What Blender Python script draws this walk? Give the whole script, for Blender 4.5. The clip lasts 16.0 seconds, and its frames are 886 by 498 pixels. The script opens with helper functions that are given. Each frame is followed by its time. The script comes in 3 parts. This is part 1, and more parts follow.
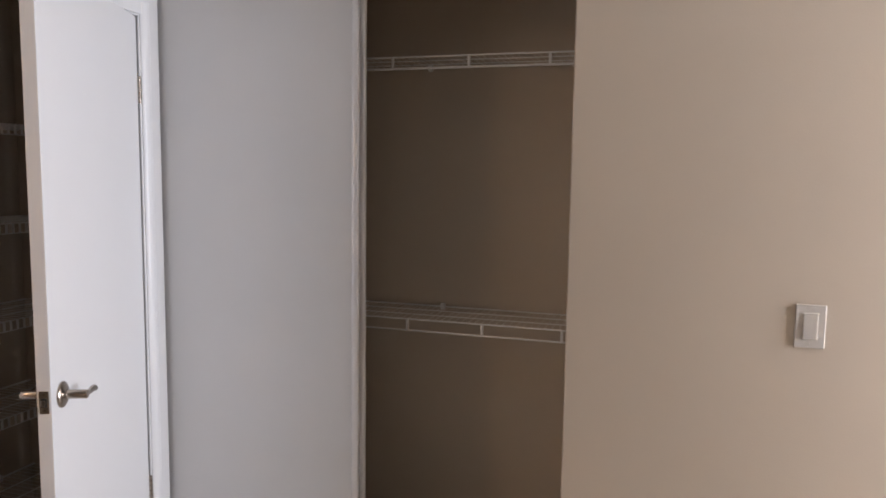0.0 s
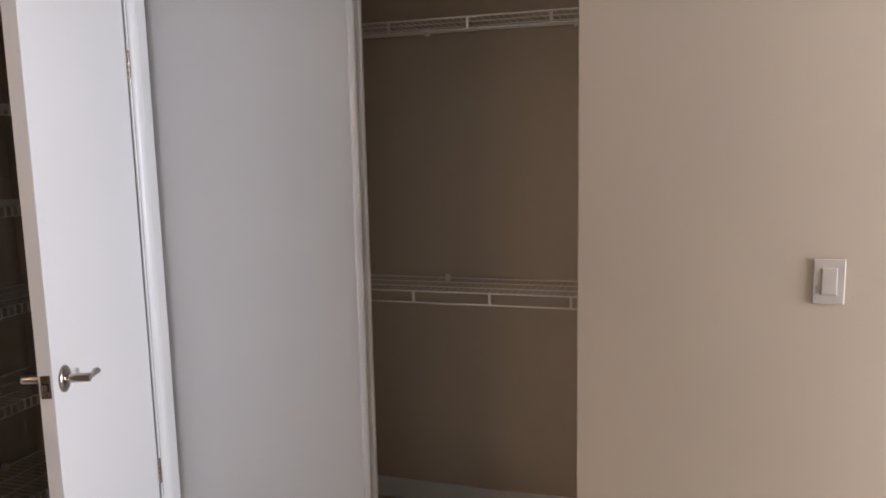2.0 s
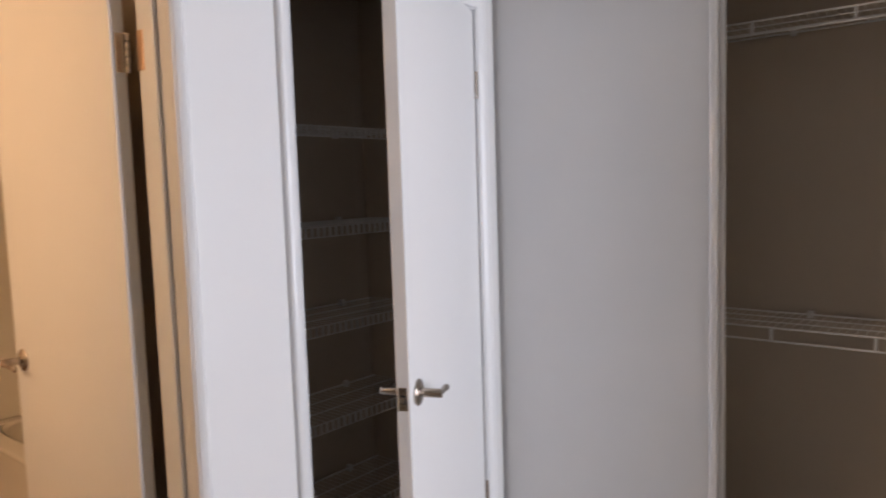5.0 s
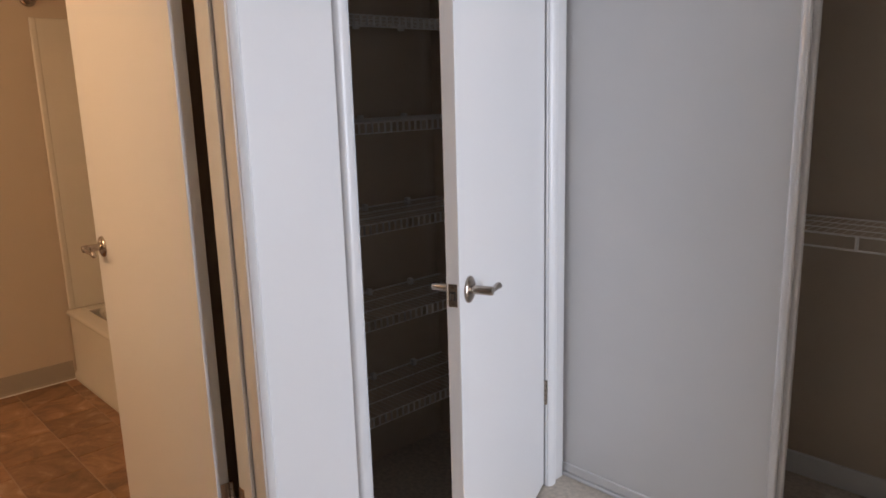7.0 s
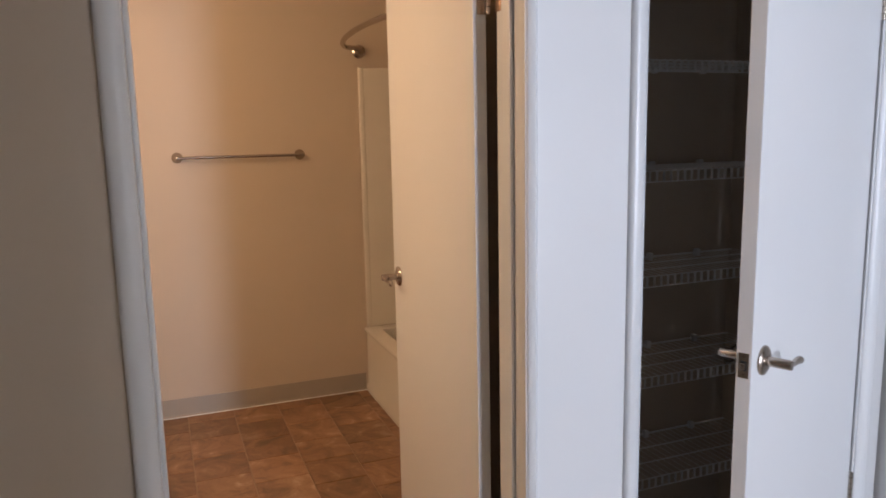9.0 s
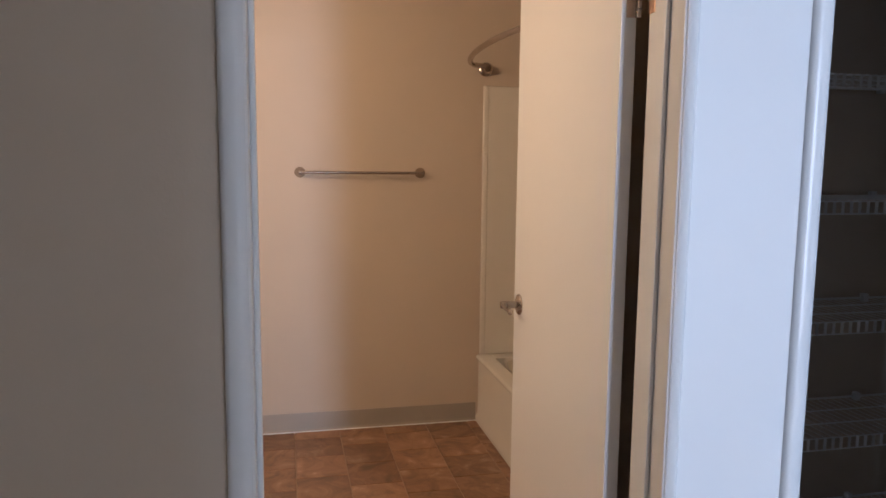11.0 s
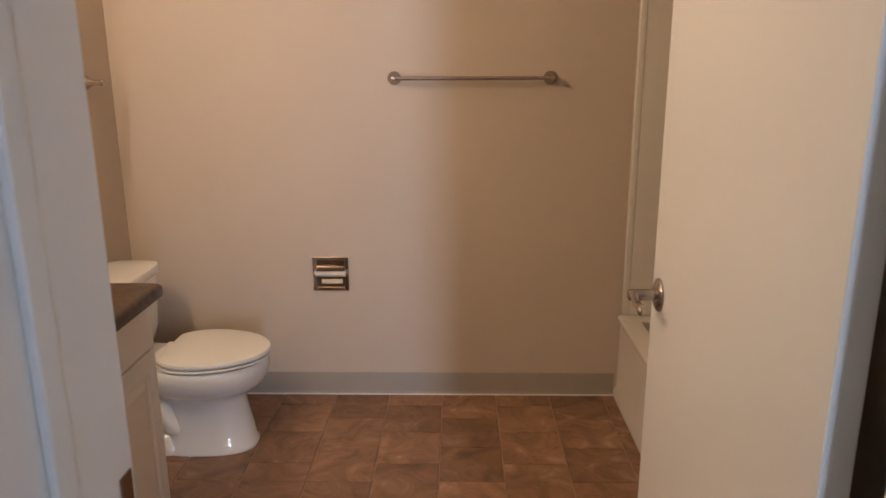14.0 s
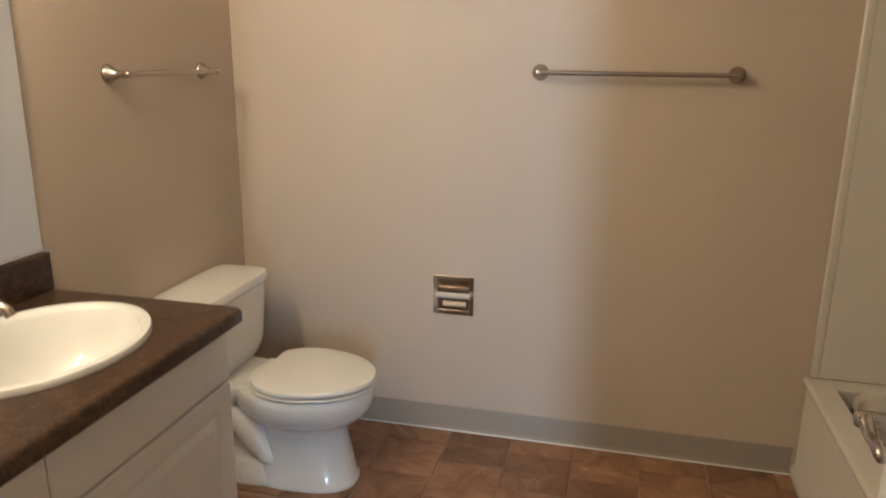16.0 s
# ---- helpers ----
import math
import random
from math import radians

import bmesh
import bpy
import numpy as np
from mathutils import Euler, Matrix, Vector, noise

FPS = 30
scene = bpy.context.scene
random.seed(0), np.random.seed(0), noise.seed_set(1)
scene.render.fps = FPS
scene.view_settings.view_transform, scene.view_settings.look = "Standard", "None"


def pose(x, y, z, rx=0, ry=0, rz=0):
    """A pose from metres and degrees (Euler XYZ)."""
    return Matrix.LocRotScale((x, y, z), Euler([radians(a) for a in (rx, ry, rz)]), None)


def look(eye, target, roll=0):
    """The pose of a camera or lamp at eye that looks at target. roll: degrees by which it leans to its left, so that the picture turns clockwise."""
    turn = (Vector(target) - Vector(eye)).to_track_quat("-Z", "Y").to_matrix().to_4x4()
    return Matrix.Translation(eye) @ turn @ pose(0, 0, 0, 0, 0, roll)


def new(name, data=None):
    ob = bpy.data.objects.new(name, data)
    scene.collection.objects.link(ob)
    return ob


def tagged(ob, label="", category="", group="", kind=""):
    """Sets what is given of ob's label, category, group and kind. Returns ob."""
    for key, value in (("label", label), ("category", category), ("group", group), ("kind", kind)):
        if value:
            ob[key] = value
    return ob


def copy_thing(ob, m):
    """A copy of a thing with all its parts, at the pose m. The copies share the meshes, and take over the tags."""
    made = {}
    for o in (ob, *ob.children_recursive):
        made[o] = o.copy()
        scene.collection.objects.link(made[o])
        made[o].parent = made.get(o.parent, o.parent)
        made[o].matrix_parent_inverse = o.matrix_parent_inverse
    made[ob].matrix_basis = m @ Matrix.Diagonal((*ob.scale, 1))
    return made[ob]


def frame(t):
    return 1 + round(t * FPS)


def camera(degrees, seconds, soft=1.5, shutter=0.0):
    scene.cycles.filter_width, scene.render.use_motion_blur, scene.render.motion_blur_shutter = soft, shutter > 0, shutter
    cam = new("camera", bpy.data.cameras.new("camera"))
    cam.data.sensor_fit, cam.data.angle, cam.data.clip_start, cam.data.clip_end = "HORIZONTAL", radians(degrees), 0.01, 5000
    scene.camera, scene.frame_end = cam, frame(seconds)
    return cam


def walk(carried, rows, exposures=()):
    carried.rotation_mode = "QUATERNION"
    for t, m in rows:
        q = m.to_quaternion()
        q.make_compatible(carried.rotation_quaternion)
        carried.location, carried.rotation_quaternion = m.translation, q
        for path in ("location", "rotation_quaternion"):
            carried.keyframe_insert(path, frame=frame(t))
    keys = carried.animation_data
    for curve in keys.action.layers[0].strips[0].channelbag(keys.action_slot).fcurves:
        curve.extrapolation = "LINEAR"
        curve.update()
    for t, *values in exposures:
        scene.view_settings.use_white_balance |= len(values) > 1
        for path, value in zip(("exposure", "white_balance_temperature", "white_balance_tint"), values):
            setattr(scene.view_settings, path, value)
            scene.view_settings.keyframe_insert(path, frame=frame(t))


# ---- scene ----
cam = camera(62.7, 16.0, soft=1.6, shutter=0.4)
PATH = [
    (0, (-0.026, 0.212, 1.504), (-0.613, 2.113, 1.296), 0.8),
    (0.5, (-0.072, 0.218, 1.463), (-0.638, 2.126, 1.265), 0.5),
    (1, (-0.071, 0.221, 1.474), (-0.638, 2.125, 1.241), -0.2),
    (1.5, (-0.06, 0.233, 1.477), (-0.628, 2.135, 1.226), -0.6),
    (2, (-0.067, 0.256, 1.474), (-0.644, 2.151, 1.201), -1.2),
    (2.5, (-0.059, 0.273, 1.48), (-0.626, 2.17, 1.197), -1.8),
    (3, (-0.08, 0.304, 1.462), (-0.678, 2.193, 1.188), -1.3),
    (3.5, (-0.174, 0.355, 1.46), (-0.852, 2.217, 1.188), -1.6),
    (4, (-0.248, 0.356, 1.478), (-1.238, 2.08, 1.265), -1.3),
    (4.5, (-0.269, 0.328, 1.475), (-1.404, 1.962, 1.263), -1.3),
    (5, (-0.292, 0.323, 1.444), (-1.558, 1.86, 1.268), -1.8),
    (5.2, (-0.24, 0.325, 1.471), (-1.587, 1.784, 1.236), -2.7),
    (7.3, (-0.257, 0.413, 1.409), (-1.693, 1.735, 0.974), -0.89),
    (7.5, (-0.259, 0.411, 1.416), (-1.736, 1.695, 1.003), -0.49),
    (8, (-0.281, 0.439, 1.439), (-1.957, 1.479, 1.108), -1.64),
    (8.5, (-0.295, 0.436, 1.434), (-2.084, 1.289, 1.167), -1.31),
    (9, (-0.283, 0.421, 1.443), (-2.123, 1.139, 1.13), -1.18),
    (9.5, (-0.315, 0.416, 1.425), (-2.207, 1.007, 1.159), 0.49),
    (9.7, (-0.35, 0.428, 1.425), (-2.27, 0.928, 1.174), 0.94),
    (11.8, (-0.64, 0.456, 1.412), (-2.595, 0.81, 1.179), 0.25),
    (12, (-0.733, 0.555, 1.434), (-2.701, 0.729, 1.125), 0.4),
    (12.5, (-0.835, 0.716, 1.445), (-2.787, 0.67, 1.011), 2.02),
    (13, (-0.934, 0.766, 1.429), (-2.872, 0.67, 0.943), 1.18),
    (13.5, (-1.074, 0.74, 1.401), (-3.019, 0.683, 0.938), 2.02),
    (14, (-1.247, 0.772, 1.414), (-3.183, 0.733, 0.914), -0.21),
    (14.5, (-1.406, 0.824, 1.425), (-3.332, 0.518, 0.98), -0.38),
    (15, (-1.527, 0.888, 1.423), (-3.392, 0.356, 0.937), 1.72),
    (15.2, (-1.574, 0.875, 1.409), (-3.428, 0.316, 0.907), 1.37),
    (15.5, (-1.644, 0.829, 1.407), (-3.514, 0.296, 0.937), 0.13),
    (15.8, (-1.682, 0.803, 1.411), (-3.567, 0.329, 0.938), -0.64),
    (16, (-1.698, 0.798, 1.404), (-3.576, 0.344, 0.887), 0.61),
]
EXPOSURES = [(0.0, 0.05, 7000, 21), (3.3, 0.05, 7000, 21), (4.0, 0.14, 6950, 21), (5.0, 0.04, 6850, 21), (7.5, -0.1, 6600, 19), (9.5, 0.0, 6050, 18), (12.5, 0.0, 5150, 15), (13.5, -0.04, 5300, 15), (14.5, -0.12, 5550, 11), (15.2, -0.13, 5600, 8), (15.5, 0.02, 5200, 4), (16.0, 0.08, 4900, 1)]
walk(cam, [(t, look(eye, target, roll)) for t, eye, target, roll in PATH], EXPOSURES)

# ---- light: one window in the bedroom's east wall, a warm bar of bulbs over the vanity mirror ----
world = bpy.data.worlds.new("sky")
scene.world = world
world.use_nodes = True
sky = world.node_tree.nodes.new("ShaderNodeTexSky")
sky.sky_type, sky.sun_disc = "NISHITA", False
sky.sun_elevation, sky.sun_rotation = radians(40), radians(250)
world.node_tree.links.new(sky.outputs[0], world.node_tree.nodes["Background"].inputs[0])
world.node_tree.nodes["Background"].inputs[1].default_value = 0.1

WIN_Y0, WIN_Y1, WIN_Z0, WIN_Z1 = 1.84, 2.25, 0.35, 2.15
window_lamp = bpy.data.lights.new("window_light", "AREA")
window_lamp.shape, window_lamp.size, window_lamp.size_y = "RECTANGLE", WIN_Z1 - WIN_Z0, WIN_Y1 - WIN_Y0
window_lamp.energy, window_lamp.color = 108, (0.75, 0.87, 1.0)
wl = new("window_light", window_lamp)
wl.matrix_world = pose(2.24, (WIN_Y0 + WIN_Y1) / 2, (WIN_Z0 + WIN_Z1) / 2, 0, 90, 0)
BULBS = (-2.80, -2.54, -2.28)
for bx in BULBS:
    bulb_lamp = bpy.data.lights.new("vanity_bulb_light", "POINT")
    bulb_lamp.energy, bulb_lamp.color, bulb_lamp.shadow_soft_size = 13.5, (1.0, 0.70, 0.40), 0.06
    new("vanity_bulb_light", bulb_lamp).location = (bx, -0.44, 2.00)

# ---- materials ----


def material(name, base, rough=0.5, metal=0.0, spread=0.06, scale=6.0, fine=120.0, bump=0.1, second=None, coat=0.0):
    """A surface with cloudy variation at a large scale and grain at a fine one."""
    m = bpy.data.materials.new(name)
    m.use_nodes = True
    n, l = m.node_tree.nodes, m.node_tree.links
    b = n["Principled BSDF"]
    co = n.new("ShaderNodeTexCoord")
    big, small = n.new("ShaderNodeTexNoise"), n.new("ShaderNodeTexNoise")
    big.inputs["Scale"].default_value, small.inputs["Scale"].default_value = scale, fine
    big.inputs["Detail"].default_value = 5
    l.new(co.outputs["Object"], big.inputs["Vector"])
    l.new(co.outputs["Object"], small.inputs["Vector"])
    ramp = n.new("ShaderNodeValToRGB")
    hi = second or tuple(min(1, c * (1 + spread)) for c in base)
    lo = base if second else tuple(c * (1 - spread) for c in base)
    ramp.color_ramp.elements[0].color, ramp.color_ramp.elements[1].color = (*lo, 1), (*hi, 1)
    ramp.color_ramp.elements[0].position, ramp.color_ramp.elements[1].position = 0.25, 0.75
    l.new(big.outputs["Fac"], ramp.inputs[0])
    l.new(ramp.outputs[0], b.inputs["Base Color"])
    rr = n.new("ShaderNodeMapRange")
    rr.inputs["To Min"].default_value, rr.inputs["To Max"].default_value = max(0.02, rough - 0.03), min(1, rough + 0.03)
    l.new(big.outputs["Fac"], rr.inputs["Value"])
    l.new(rr.outputs[0], b.inputs["Roughness"])
    b.inputs["Metallic"].default_value = metal
    b.inputs["Coat Weight"].default_value = coat
    bp = n.new("ShaderNodeBump")
    bp.inputs["Strength"].default_value, bp.inputs["Distance"].default_value = bump, 0.002
    l.new(small.outputs["Fac"], bp.inputs["Height"])
    l.new(bp.outputs[0], b.inputs["Normal"])
    return m


BEIGE = material("beige_wall_paint", (0.562, 0.468, 0.370), 0.62, spread=0.03, scale=2.0, fine=160, bump=0.14)
WHITE = material("white_satin_paint", (0.73, 0.725, 0.72), 0.30, spread=0.012, scale=1.6, fine=70, bump=0.06)
PANELW = material("white_sliding_panel", (0.71, 0.70, 0.695), 0.36, spread=0.02, scale=3.0, fine=90, bump=0.12)
CEIL = material("ceiling_paint", (0.78, 0.77, 0.74), 0.85, spread=0.03, scale=4, fine=90, bump=0.6)
CARPET = material("beige_carpet", (0.57, 0.50, 0.42), 0.95, spread=0.2, scale=60, fine=420, bump=1.0)
COVE = material("taupe_vinyl_base", (0.33, 0.285, 0.235), 0.42, spread=0.04, scale=8, bump=0.08)
CERAMIC = material("white_porcelain", (0.82, 0.80, 0.76), 0.10, spread=0.015, scale=4, bump=0.02, coat=0.4)
SEATP = material("white_seat_plastic", (0.80, 0.77, 0.71), 0.38, spread=0.015, scale=5, bump=0.03)
FIBRE = material("white_fibreglass", (0.70, 0.655, 0.58), 0.24, spread=0.02, scale=4, bump=0.05)
CABW = material("white_thermofoil", (0.70, 0.65, 0.58), 0.34, spread=0.025, scale=5, bump=0.06)
NICKEL = material("brushed_nickel", (0.45, 0.39, 0.34), 0.25, 1.0, spread=0.04, scale=12, fine=300, bump=0.015)
CHROME = material("chrome", (0.80, 0.76, 0.72), 0.08, 1.0, spread=0.03, scale=20, bump=0.02)
# hinge metal with the vanity lamp's warm light put into its colour
LIT_NICKEL = material("lamp_lit_hinge", (0.62, 0.40, 0.26), 0.3, 1.0, spread=0.08, scale=30, bump=0.03)
DARKMETAL = material("dark_recess_metal", (0.35, 0.28, 0.23), 0.2, 1.0, spread=0.1, scale=20, bump=0.05)
WIRE = material("white_vinyl_wire", (0.82, 0.80, 0.77), 0.35, spread=0.02, scale=10, bump=0.02)
PLASTIC = material("white_switch_plastic", (0.57, 0.52, 0.465), 0.45, spread=0.01, scale=10, bump=0.02)
ALU = material("white_aluminium_stile", (0.76, 0.75, 0.75), 0.17, 0.1, spread=0.03, scale=8, bump=0.04)
GROUT = material("brown_vinyl_joint", (0.37, 0.25, 0.165), 0.6, spread=0.15, scale=20)
# near-black colour that stands in for shade in small gaps
GAP_SHADE = material("painted_gap_shade", (0.03, 0.025, 0.02), 0.8, spread=0.1)
PAPER = material("cream_cardboard", (0.72, 0.58, 0.40), 0.7, spread=0.05, scale=30)

MIRROR = bpy.data.materials.new("mirror_glass")
MIRROR.use_nodes = True
MIRROR.node_tree.nodes["Principled BSDF"].inputs["Metallic"].default_value = 1
MIRROR.node_tree.nodes["Principled BSDF"].inputs["Roughness"].default_value = 0.015
MIRROR.node_tree.nodes["Principled BSDF"].inputs["Base Color"].default_value = (0.86, 0.90, 0.88, 1)
BULB = bpy.data.materials.new("frosted_bulb")
BULB.use_nodes = True
BULB.node_tree.nodes["Principled BSDF"].inputs["Base Color"].default_value = (0.9, 0.85, 0.75, 1)
BULB.node_tree.nodes["Principled BSDF"].inputs["Emission Color"].default_value = (1.0, 0.72, 0.42, 1)
BULB.node_tree.nodes["Principled BSDF"].inputs["Emission Strength"].default_value = 4.0
BULB.node_tree.nodes["Principled BSDF"].inputs["Roughness"].default_value = 0.5
GLASS = bpy.data.materials.new("window_glass")
GLASS.use_nodes = True
GLASS.node_tree.nodes["Principled BSDF"].inputs["Transmission Weight"].default_value = 1
GLASS.node_tree.nodes["Principled BSDF"].inputs["Roughness"].default_value = 0.0
GLASS.node_tree.nodes["Principled BSDF"].inputs["IOR"].default_value = 1.45


def speckled():
    """Brown granite-look laminate: dark ground, tan and near-black flecks."""
    m = bpy.data.materials.new("brown_granite_laminate")
    m.use_nodes = True
    n, l = m.node_tree.nodes, m.node_tree.links
    b = n["Principled BSDF"]
    co = n.new("ShaderNodeTexCoord")
    a, c = n.new("ShaderNodeTexNoise"), n.new("ShaderNodeTexVoronoi")
    a.inputs["Scale"].default_value, a.inputs["Detail"].default_value, a.inputs["Roughness"].default_value = 48, 8, 0.78
    c.inputs["Scale"].default_value = 170
    l.new(co.outputs["Object"], a.inputs["Vector"])
    l.new(co.outputs["Object"], c.inputs["Vector"])
    r = n.new("ShaderNodeValToRGB")
    e = r.color_ramp.elements
    e[0].position, e[0].color = 0.36, (0.012, 0.0075, 0.005, 1)
    e[1].position, e[1].color = 0.74, (0.19, 0.105, 0.052, 1)
    k = e.new(0.50)
    k.color = (0.040, 0.021, 0.011, 1)
    l.new(a.outputs["Fac"], r.inputs[0])
    r2 = n.new("ShaderNodeValToRGB")
    r2.color_ramp.elements[0].position, r2.color_ramp.elements[0].color = 0.10, (0.012, 0.009, 0.008, 1)
    r2.color_ramp.elements[1].position, r2.color_ramp.elements[1].color = 0.9, (0.12, 0.066, 0.034, 1)
    l.new(c.outputs["Color"], r2.inputs[0])
    mix = n.new("ShaderNodeMixRGB")
    mix.inputs[0].default_value = 0.35
    l.new(r.outputs[0], mix.inputs[1])
    l.new(r2.outputs[0], mix.inputs[2])
    l.new(mix.outputs[0], b.inputs["Base Color"])
    b.inputs["Roughness"].default_value = 0.28
    return m


def slate_vinyl():
    """Rust, ochre and umber slate print; each tile its own tone."""
    m = bpy.data.materials.new("slate_print_vinyl")
    m.use_nodes = True
    n, l = m.node_tree.nodes, m.node_tree.links
    b = n["Principled BSDF"]
    co, info = n.new("ShaderNodeTexCoord"), n.new("ShaderNodeObjectInfo")
    off = n.new("ShaderNodeVectorMath")
    off.operation = "MULTIPLY_ADD"
    off.inputs[1].default_value = (1, 1, 1)
    comb = n.new("ShaderNodeCombineXYZ")
    mul = n.new("ShaderNodeMath")
    mul.operation, mul.inputs[1].default_value = "MULTIPLY", 37.0
    l.new(info.outputs["Random"], mul.inputs[0])
    l.new(mul.outputs[0], comb.inputs[0])
    l.new(mul.outputs[0], comb.inputs[1])
    l.new(co.outputs["Object"], off.inputs[0])
    l.new(comb.outputs[0], off.inputs[2])
    a = n.new("ShaderNodeTexNoise")
    a.inputs["Scale"].default_value, a.inputs["Detail"].default_value, a.inputs["Roughness"].default_value = 6.5, 9, 0.64
    a.inputs["Distortion"].default_value = 1.2
    l.new(off.outputs[0], a.inputs["Vector"])
    r = n.new("ShaderNodeValToRGB")
    e = r.color_ramp.elements
    e[0].position, e[0].color = 0.28, (0.125, 0.072, 0.043, 1)
    e[1].position, e[1].color = 0.74, (0.52, 0.37, 0.25, 1)
    e.new(0.48).color = (0.265, 0.142, 0.076, 1)
    e.new(0.60).color = (0.335, 0.190, 0.105, 1)
    l.new(a.outputs["Fac"], r.inputs[0])
    hsv = n.new("ShaderNodeHueSaturation")
    mr = n.new("ShaderNodeMapRange")
    mr.inputs["To Min"].default_value, mr.inputs["To Max"].default_value = 0.78, 1.18
    l.new(info.outputs["Random"], mr.inputs["Value"])
    l.new(mr.outputs[0], hsv.inputs["Value"])
    l.new(r.outputs[0], hsv.inputs["Color"])
    l.new(hsv.outputs[0], b.inputs["Base Color"])
    b.inputs["Roughness"].default_value = 0.45
    bp = n.new("ShaderNodeBump")
    bp.inputs["Strength"].default_value, bp.inputs["Distance"].default_value = 0.35, 0.002
    l.new(a.outputs["Fac"], bp.inputs["Height"])
    l.new(bp.outputs[0], b.inputs["Normal"])
    return m


GRANITE, SLATE = speckled(), slate_vinyl()

# ---- mesh helpers ----


def finish(bm, smooth):
    bmesh.ops.recalc_face_normals(bm, faces=bm.faces)
    for f in bm.faces:
        f.smooth = smooth
    if smooth:
        for e in bm.edges:
            if len(e.link_faces) == 2 and e.calc_face_angle(0) > 0.7:
                e.smooth = False


def part(name, bm, mat, parent=None, label="", smooth=False):
    finish(bm, smooth)
    me = bpy.data.meshes.new(name)
    bm.to_mesh(me)
    bm.free()
    me.materials.append(mat)
    ob = new(name, me)
    if parent is not None:
        ob.parent = parent
    return tagged(ob, label)


def thing(name, at, label, category, group="", kind="", rz=0):
    ob = new(name)
    ob.matrix_world = pose(*at, 0, 0, rz)
    ob.empty_display_size = 0.1
    return tagged(ob, label, category, group, kind)


def setting(name, bm, mat, label, category, smooth=False):
    return tagged(part(name, bm, mat, None, "", smooth), label, category, "", "structure")


def box(x0, x1, y0, y1, z0, z1, bevel=0.0, bm=None, seg=2):
    bm = bm or bmesh.new()
    r = bmesh.ops.create_cube(bm, size=1, matrix=Matrix.LocRotScale(((x0 + x1) / 2, (y0 + y1) / 2, (z0 + z1) / 2), None, (x1 - x0, y1 - y0, z1 - z0)))
    if bevel:
        es = list({e for v in r["verts"] for e in v.link_edges})
        bmesh.ops.bevel(bm, geom=es, offset=bevel, segments=seg, affect="EDGES", profile=0.5)
    return bm


def rings(loops, bm=None, cap0=True, cap1=True):
    """Joins closed loops of the same number of points into a skin."""
    bm = bm or bmesh.new()
    vs = [[bm.verts.new(p) for p in lp] for lp in loops]
    for a, b in zip(vs, vs[1:]):
        for i in range(len(a)):
            j = (i + 1) % len(a)
            bm.faces.new((a[i], a[j], b[j], b[i]))
    if cap0:
        bm.faces.new(vs[0][::-1])
    if cap1:
        bm.faces.new(vs[-1])
    return bm


def rod(a, b, r, n=10, bm=None, r2=None):
    a, b = Vector(a), Vector(b)
    q = (b - a).to_track_quat("Z", "Y")
    r2 = r if r2 is None else r2
    return rings([[p + q @ Vector((math.cos(k * math.tau / n) * s, math.sin(k * math.tau / n) * s, 0)) for k in range(n)] for p, s in ((a, r), (b, r2))], bm)


def tube(points, radii, n=12, bm=None, flat=1.0):
    pts = [Vector(p) for p in points]
    loops = []
    for i, p in enumerate(pts):
        d = (pts[min(i + 1, len(pts) - 1)] - pts[max(i - 1, 0)]).normalized()
        side = d.cross(Vector((0, 0, 1)))
        side = side.normalized() if side.length > 0.05 else Vector((1, 0, 0))
        up = side.cross(d).normalized()
        r = radii[i] if isinstance(radii, (list, tuple)) else radii
        loops.append([p + side * math.cos(k * math.tau / n) * r + up * math.sin(k * math.tau / n) * r * flat for k in range(n)])
    return rings(loops, bm)


def turned(profile, origin, axis, n=20, bm=None):
    """A turned shape: (distance along the axis, radius) pairs."""
    q, o = Vector(axis).to_track_quat("Z", "Y"), Vector(origin)
    return rings([[o + q @ Vector((math.cos(k * math.tau / n) * r, math.sin(k * math.tau / n) * r, d)) for k in range(n)] for d, r in profile], bm)


def arc(fn, n):
    return [fn(i / n) for i in range(n + 1)]


# ---- structure: bedroom, two closets, bathroom ----
WX, WB = -1.76, -1.885          # west wall of the bedroom: its face and its bathroom side
NY = 2.30                       # north wall of the bedroom
BX, BS, TY = -4.18, -0.60, 1.452  # bathroom: far wall, south wall, tub apron
H = 2.44
J0, J1 = 0.384, 1.200           # bathroom doorway
L0, L1 = 1.530, 2.305           # linen closet doorway
DOOR_H = 2.015

setting("floor_bedroom", box(-2.42, 2.3, -2.3, 3.14, -0.05, 0.0), CARPET, "beige cut-pile carpet in bedroom and closets", "floor")
setting("floor_bathroom", box(BX - 0.1, -2.42, BS - 0.1, 2.3, -0.05, -0.0015), GROUT, "brown vinyl floor under the slate-print tiles", "floor")
setting("floor_bathroom_entry", box(-2.42, WX - 0.03, BS - 0.1, 1.46, 0.0, 0.002), GROUT, "brown vinyl floor at the bathroom doorway", "floor")
setting("ceiling", box(BX - 0.1, 2.3, -2.3, 3.14, H, H + 0.06), CEIL, "plain white textured ceiling", "ceiling")
